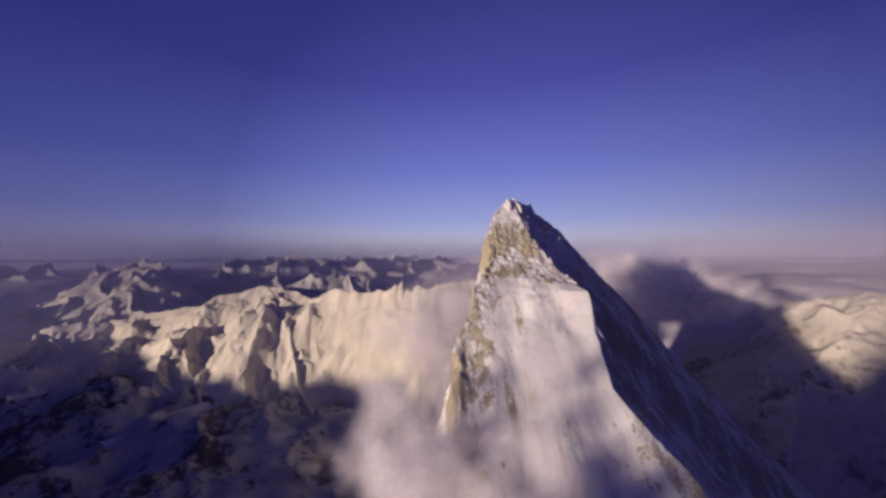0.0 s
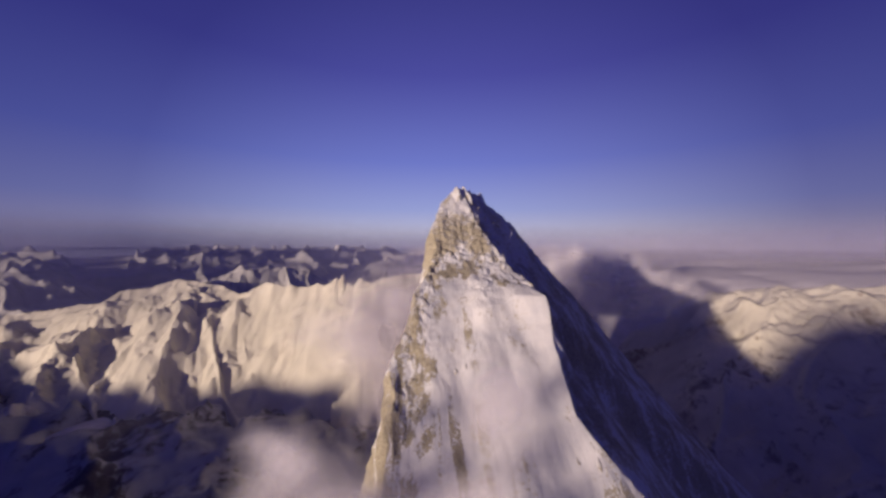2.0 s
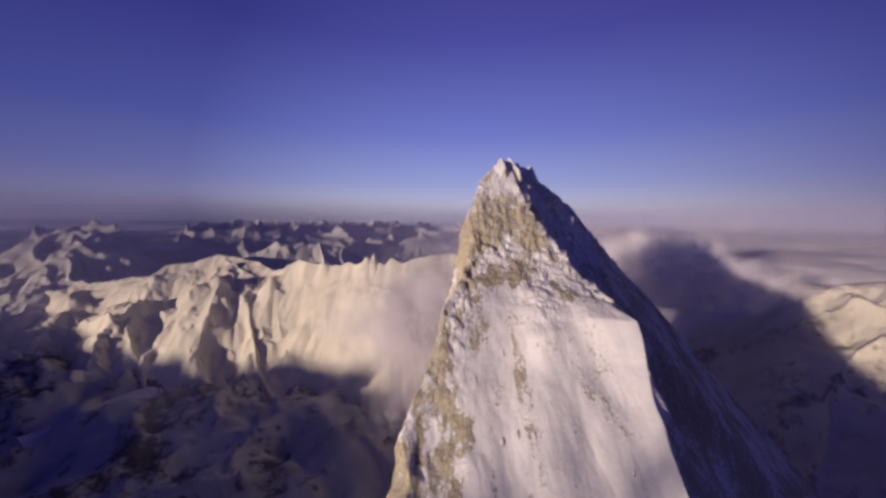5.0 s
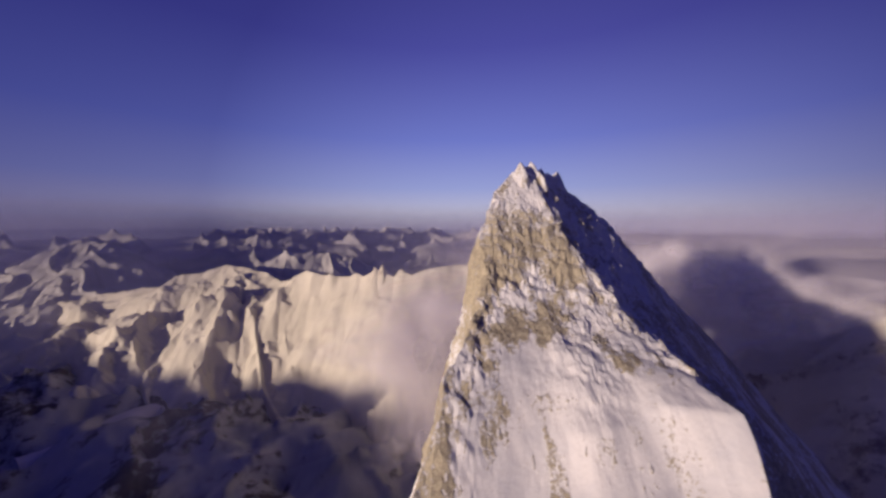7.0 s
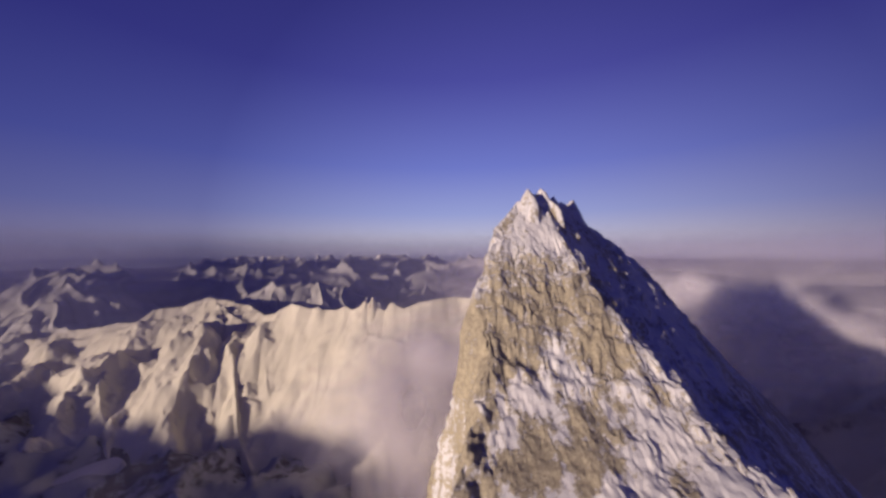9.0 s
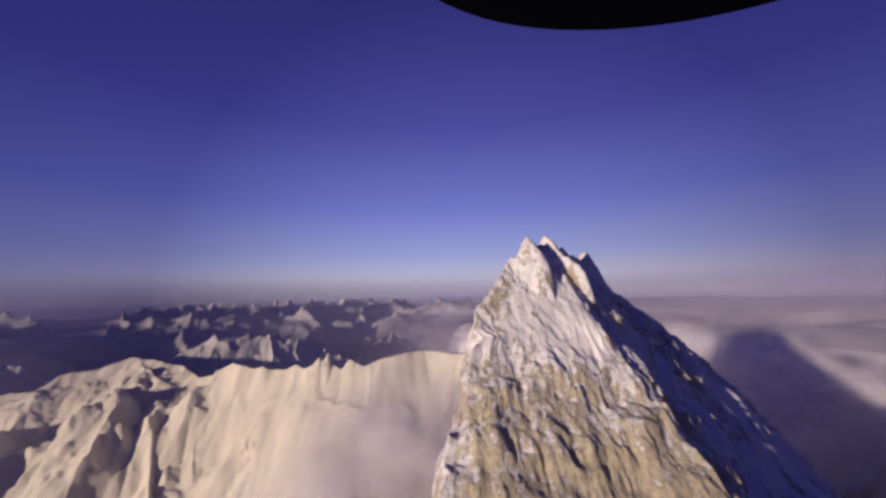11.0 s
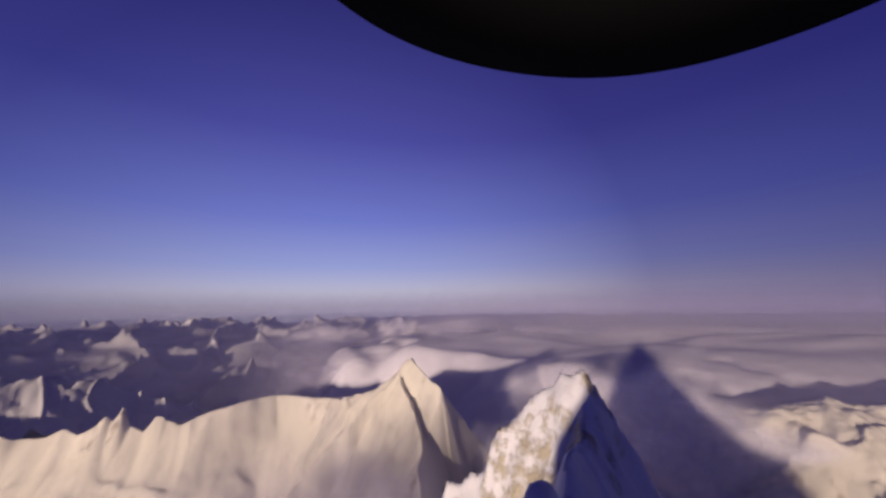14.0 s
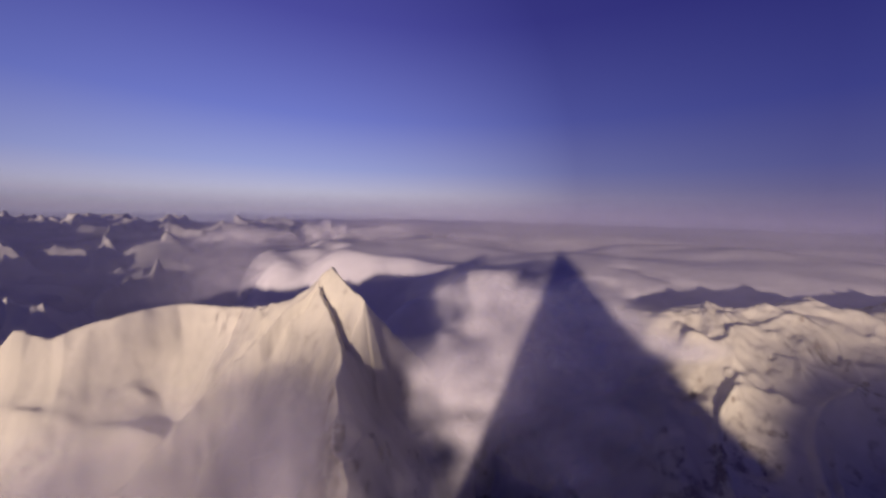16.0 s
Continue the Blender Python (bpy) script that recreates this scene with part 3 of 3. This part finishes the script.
def far_range():
    X, Y, R, A = polar(3.0, 7.8, -64, 60, 330, 1000)
    left = smooth(25 - A, 0, 15)
    rise = line(R - 1.5 * smooth(-A, 26, 44), (1.5, -1.25), (3.0, -0.98), (3.7, -0.76), (4.6, -0.54), (5.4, -0.37), (6.8, -0.22))
    Z = rise + 0.04 + 0.40 * alpine(X * 0.8 + 2, Y * 1.0 + 7) * left - 0.5 * (1 - left)
    Z = np.maximum(Z, tent(X + 0.1 * fbm(X * 2, Y * 2, 3), Y, 0.6, 0.6, (-4.7, 4.9, -0.20), (-4.1, 4.45, -0.09), (-3.7, 4.25, -0.18)) + 0.12 * alpine(X * 2.2, Y * 2.2))
    # a lower crest close behind the jagged ridge
    Z = np.maximum(Z, -0.20 - 1.0 * np.abs(Y - 3.80 - 0.25 * (X + 1.2) + 0.05 * fbm(X * 3, Y * 3, 3)) - 0.5 * np.maximum(0, np.abs(X + 1.2) - 0.25) + 0.07 * alpine(X * 4, Y * 4, 5))
    Z = soft_min(Z, 0.075 + 0.04 * fbm(X * 1.3, Y * 1.3, 3), 0.08)
    rock = 0.05 + 0.25 * fbm(X * 3, Y * 3, 4)
    return tagged(sheet("distant_mountains", X, Y, Z, FAR, rock), "hazy snow ranges along the skyline", "mountains", kind="stuff")


far_range()


def back_range():
    """An unseen range added behind the flight; its crest is shaped to shade the valleys."""
    U, V = np.meshgrid(np.linspace(-5.5, 5.5, 300), np.linspace(-1.2, 1.2, 60))
    crest = line(U, (-5.5, -0.52), (-3.0, -0.54), (-2.37, -0.56), (-1.9, -0.46), (-0.9, -0.36), (0.0, -0.16), (0.38, -0.04), (0.5, 0.16), (0.65, 0.32), (0.9, 0.35), (1.3, 0.30), (2.5, 0.20), (5.5, 0.1)) + 0.06 * fbm(U * 1.6, U * 0 + 2, 4)
    Z = crest - 0.9 * np.abs(V) + 0.08 * ridged(U * 2, V * 2, 4)
    d, across = Vector((to_sun.x, to_sun.y)).normalized(), Vector((-to_sun.y, to_sun.x)).normalized()
    X = 0.2 + d.x * (4.6 + V) + across.x * U
    Y = 0.9 + d.y * (4.6 + V) + across.y * U
    return tagged(sheet("unseen_range", X, Y, Z, RIDGE, 0.1), "unseen snow range behind, added to shade the valleys", "mountains")


back_range()


# ---- the sea of cloud ----
def cloud_sea():
    X, Y, R, A = polar(1.5, 12.1, -60, 112, 330, 700)
    right = smooth(A + 7 * fbm(X * 0.8, Y * 0.8, 3) + 14 * smooth(R, 2.6, 3.4), 16, 36)
    far = smooth(R, 4.2, 6.5)
    shore = 1.95 + 0.35 * fbm(X * 0.9 + 4, Y * 0.9, 4) - 0.25 * smooth(A, 55, 85)
    Z = -0.16 + (0.11 - 0.06 * far) * fbm(X * 0.7, Y * 0.7, 3, 0.35) + 0.008 * (1 - far) * ridged(X * 1.6, Y * 1.6, 2)
    Z = Z - 0.9 * smooth(shore + 0.55 - R, 0.0, 1.2) - 0.9 * (1 - right) * (1 - far) - 0.12 * (1 - right) * far
    return tagged(sheet("sea_of_cloud", X, Y, Z, CLOUD_SEA, 1.0, "dens"), "wide soft sea of cloud lit pink by low sun", "clouds", kind="stuff")


CLOUD_SEA = plain("cloud_top", (0.58, 0.56, 0.60), 1.0)
cloud_sea()


# ---- drifting clouds ----
def cloud(x, y, z, rx, ry, rz, thick, seed, turn=0):
    """A bank of vapour in many thin wavy layers, each dense within and fading out at a ragged edge."""
    layers = 16
    U, W = np.meshgrid(np.linspace(-1.5, 1.5, 64), np.linspace(-1.5, 1.5, 48))
    c, w = math.cos(radians(turn)), math.sin(radians(turn))
    base = new("cloud")
    base.location = (x * S, y * S, z * S)
    for k in range(layers):
        V = -0.95 + 1.9 * k / (layers - 1) + 0.10 * fbm(U * 1.6 + seed, W * 1.6 + k, 3)
        lump = 0.40 * fbm(U * 1.2 + seed, W * 1.2 + 0.7 * V + seed, 3) + 0.22 * fbm(U * 2.9 + 0.5 * V, W * 2.9 + V + seed, 4)
        dens = 0.40 * thick * smooth(1 + lump - np.sqrt(U * U + V * V + W * W), 0.0, 0.75) * (0.75 + 0.6 * fbm(U * 3.5 + seed, W * 3.5 + 2 * V, 4))
        wide = np.sqrt(U * U + W * W)
        dens = np.clip(dens, 0, 1) * smooth(1.40 - wide, 0, 0.25)
        keep = (wide < 1.42)[:-1, :-1] & (wide < 1.42)[1:, 1:]
        name = "core" if abs(k - layers / 2) < 3 else "veil"
        px, py = U * rx, V * ry
        ob = sheet(name, px * c + py * w, py * c - px * w, W * rz, CLOUD, dens, "dens", keep)
        ob.parent = base
    return tagged(base, "soft sunlit bank of drifting cloud", "cloud")


cloud(0.01, 0.44, -0.40, 0.25, 0.13, 0.26, 5.0, 3.1, 15)
cloud(-0.06, 1.50, -0.36, 0.34, 0.30, 0.22, 0.35, 9.4, 25)
cloud(0.00, 1.62, -0.29, 0.36, 0.28, 0.20, 0.65, 2.2, 25)
cloud(0.20, 1.66, -0.30, 0.36, 0.24, 0.18, 0.4, 4.3, 25)
cloud(0.80, 1.52, -0.17, 0.28, 0.22, 0.22, 1.2, 5.7, 40)
cloud(1.06, 1.62, -0.17, 0.36, 0.26, 0.21, 2.6, 7.7, 40)
cloud(0.98, 3.55, 0.02, 0.16, 0.12, 0.10, 0.6, 1.4, 15)
cloud(0.45, 3.75, -0.02, 0.28, 0.15, 0.08, 0.5, 6.6, 10)
cloud(1.75, 4.10, -0.04, 0.40, 0.18, 0.08, 0.5, 8.2, 25)


# near-level translucent sheets that stand in for the haze of distance
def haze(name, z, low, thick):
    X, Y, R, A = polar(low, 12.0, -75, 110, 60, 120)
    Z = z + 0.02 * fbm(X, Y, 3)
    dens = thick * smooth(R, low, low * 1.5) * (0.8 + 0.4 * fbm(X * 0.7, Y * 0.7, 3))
    return tagged(sheet(name, X, Y, Z, HAZE, np.clip(dens, 0, 1), "dens"), "thin bluish sheet standing in for haze over the far valleys", "haze", kind="stuff")


# the bluish tint puts the look of haze into the sheets' colour
HAZE = cloud_material("haze_tint", 1.0, 0.002, 0.0, 0.1, (0.36, 0.36, 0.60, 1))
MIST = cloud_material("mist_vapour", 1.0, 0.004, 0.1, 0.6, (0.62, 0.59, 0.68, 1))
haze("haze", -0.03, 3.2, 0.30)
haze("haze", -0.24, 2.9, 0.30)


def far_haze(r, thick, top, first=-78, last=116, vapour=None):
    """An upright translucent sheet standing in for distance haze, fading upwards."""
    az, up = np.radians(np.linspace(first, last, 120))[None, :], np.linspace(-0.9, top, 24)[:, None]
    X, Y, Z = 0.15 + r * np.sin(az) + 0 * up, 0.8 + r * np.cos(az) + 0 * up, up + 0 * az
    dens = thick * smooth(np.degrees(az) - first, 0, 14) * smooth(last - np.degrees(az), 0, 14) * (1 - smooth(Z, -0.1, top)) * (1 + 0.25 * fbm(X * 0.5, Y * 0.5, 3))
    return tagged(sheet("haze_sheet", X, Y, Z, vapour or HAZE, np.clip(dens, 0, 1), "dens"), "pale upright sheet standing in for distance haze", "haze", kind="stuff")


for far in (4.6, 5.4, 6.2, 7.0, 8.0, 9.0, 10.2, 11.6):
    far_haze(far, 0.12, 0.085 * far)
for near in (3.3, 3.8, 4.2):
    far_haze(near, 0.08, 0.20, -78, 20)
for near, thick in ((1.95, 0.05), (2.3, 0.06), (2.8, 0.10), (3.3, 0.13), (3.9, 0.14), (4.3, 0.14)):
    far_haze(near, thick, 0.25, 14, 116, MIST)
# nearer sheets, added to soften shadow and contrast on the mountains
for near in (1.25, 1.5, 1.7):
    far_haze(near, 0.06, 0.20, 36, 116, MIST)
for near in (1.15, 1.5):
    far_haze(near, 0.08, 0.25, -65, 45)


def mist_bank(r, first, last, high, thick, seed):
    """An upright curtain of mist with a soft ragged top, facing the sun."""
    az, up = np.radians(np.linspace(first, last, 90))[None, :], np.linspace(-0.75, high + 0.12, 40)[:, None]
    R = r + 0.03 * fbm(az * 9 + seed, up * 4, 3)
    X, Y, Z = 0.15 + R * np.sin(az), 0.8 + R * np.cos(az), up + 0 * az
    edge = high + 0.07 * fbm(az * 6 + seed, up * 2 + seed, 4)
    dens = thick * smooth(edge + 0.10 - Z, 0.0, 0.26) * smooth(np.degrees(az) - first, 0, 14) * smooth(last - np.degrees(az), 0, 12) * (0.85 + 0.4 * fbm(az * 11 + seed, up * 7, 4))
    return tagged(sheet("mist", X, Y, Z, MIST, np.clip(dens, 0, 1), "dens"), "soft warm bank of mist lying below the ridge", "mist", kind="stuff")


for k, (r, high, thick) in enumerate(((3.35, -0.24, 0.6), (3.8, -0.17, 0.7), (4.4, -0.09, 0.7), (5.2, -0.03, 0.6))):
    mist_bank(r, -8, 48, high, thick, 1.9 + 2.3 * k)
for k, r in enumerate((0.74, 0.79, 0.84, 0.89, 0.94)):
    mist_bank(r, -24, 26, -0.12, 0.42, 3.7 * k)


# ---- outcrops that break through the snow of the great peak ----
def outcrop_mesh(seed):
    bm = bmesh.new()
    bmesh.ops.create_icosphere(bm, subdivisions=2, radius=1.0)
    for v in bm.verts:
        n = noise.noise(v.co * 1.7 + Vector((seed * 3.3, 0, 0))) * 0.55 + noise.noise(v.co * 4.1 + Vector((0, seed * 2.1, 0))) * 0.25
        v.co = v.co * (1 + n)
        v.co.z = max(v.co.z, -0.4)
    mesh = bpy.data.meshes.new("outcrop")
    bm.to_mesh(mesh)
    up = [0.62 - 0.30 * max(0.0, v.normal.z - 0.5) for v in bm.verts]
    bm.free()
    mesh.attributes.new("rock", "FLOAT", "POINT").data.foreach_set("value", up)
    mesh.materials.append(PEAK)
    return mesh


def outcrops(base):
    kinds = [outcrop_mesh(k) for k in range(6)]
    rng = random.Random(11)
    spots = []
    for k in range(26):
        y = rng.uniform(0.45, 0.80)
        left, right = np.interp(y, (0.45, 0.65, 0.8), (0.02, 0.045, 0.12)), np.interp(y, (0.45, 0.68, 0.8), (0.29, 0.28, 0.245))
        spots.append((left + (right - left) * rng.random() ** 1.4, y, rng.uniform(0.0016, 0.0040)))
    for k in range(36):
        y = rng.uniform(0.50, 0.95)
        spots.append((np.interp(y, (0.5, 0.556, 0.68, 0.791, 0.944), (0.285, 0.276, 0.284, 0.252, 0.20)) + rng.uniform(-0.004, 0.012), y, rng.uniform(0.0016, 0.0045)))
    for k in range(70):
        y = rng.uniform(0.70, 1.0)
        spots.append((np.interp(y, (0.7, 0.98), (0.30, 0.215)) + abs(rng.gauss(0, 0.09)), y, rng.uniform(0.0015, 0.0055)))
    for k in range(40):
        y = rng.uniform(0.90, 0.975)
        spots.append((np.interp(y, (0.90, 0.93, 0.96, 0.98), (0.135, 0.152, 0.178, 0.198)) + abs(rng.gauss(0, 0.016)), y, rng.uniform(0.0005, 0.0012)))
    xs, ys = np.array([s[0] for s in spots]), np.array([s[1] for s in spots])
    zs = peak_height(xs, ys)
    for (x, y, size), z in zip(spots, zs):
        ob = new("outcrop", kinds[rng.randrange(6)])
        ob.parent, ob.matrix_parent_inverse = base, Matrix.Translation(base.location).inverted()
        ob.location = (x * S, (y - 0.009) * S, (z - 0.004 - 0.15 * size) * S)
        ob.scale = (size * S * rng.uniform(0.45, 0.9), size * S * rng.uniform(1.2, 2.6), size * S * rng.uniform(0.22, 0.42))
        ob.rotation_euler = (rng.uniform(0.55, 0.80), rng.uniform(-0.2, 0.2), rng.uniform(-0.4, 0.4))


outcrops(GREAT_PEAK)


# ---- the black rim overhead ----
def canopy():
    az = np.linspace(-45, 125, 120)
    low = line(az, (-45, 60), (-20, 52.3), (0, 46.2), (10, 42.8), (20, 40.2), (30, 37.8), (40, 35.4), (50, 32.9), (60, 30.8), (70, 29.4), (80, 28.6), (90, 28.6), (100, 29), (125, 33))
    pad = np.pad(low, 9, mode="reflect", reflect_type="odd")
    low = np.convolve(pad, np.hanning(19) / np.hanning(19).sum(), "valid")
    points, faces = [], []
    for a, e in zip(np.radians(az), low):
        for r, up in ((11.0, e), (11.0, e + 24), (11.2, e + 24), (11.2, e + 0.3)):
            b = math.radians(up)
            points.append(((0.17 + r * math.sin(a) * math.cos(b)) * S, (0.93 + r * math.cos(a) * math.cos(b)) * S, (0.17 + r * math.sin(b)) * S))
    for k in range(len(az) - 1):
        for i in range(4):
            faces.append((4 * k + i, 4 * k + (i + 1) % 4, 4 * k + 4 + (i + 1) % 4, 4 * k + 4 + i))
    faces += [(3, 2, 1, 0), tuple(4 * (len(az) - 1) + i for i in range(4))]
    mesh = bpy.data.meshes.new("canopy")
    mesh.from_pydata(points, [], faces)
    mesh.polygons.foreach_set("use_smooth", np.ones(len(mesh.polygons), dtype=bool))
    mesh.materials.append(BLACK)
    return tagged(new("canopy", mesh), "matt black curved rim overhead", "canopy", kind="structure")


canopy()
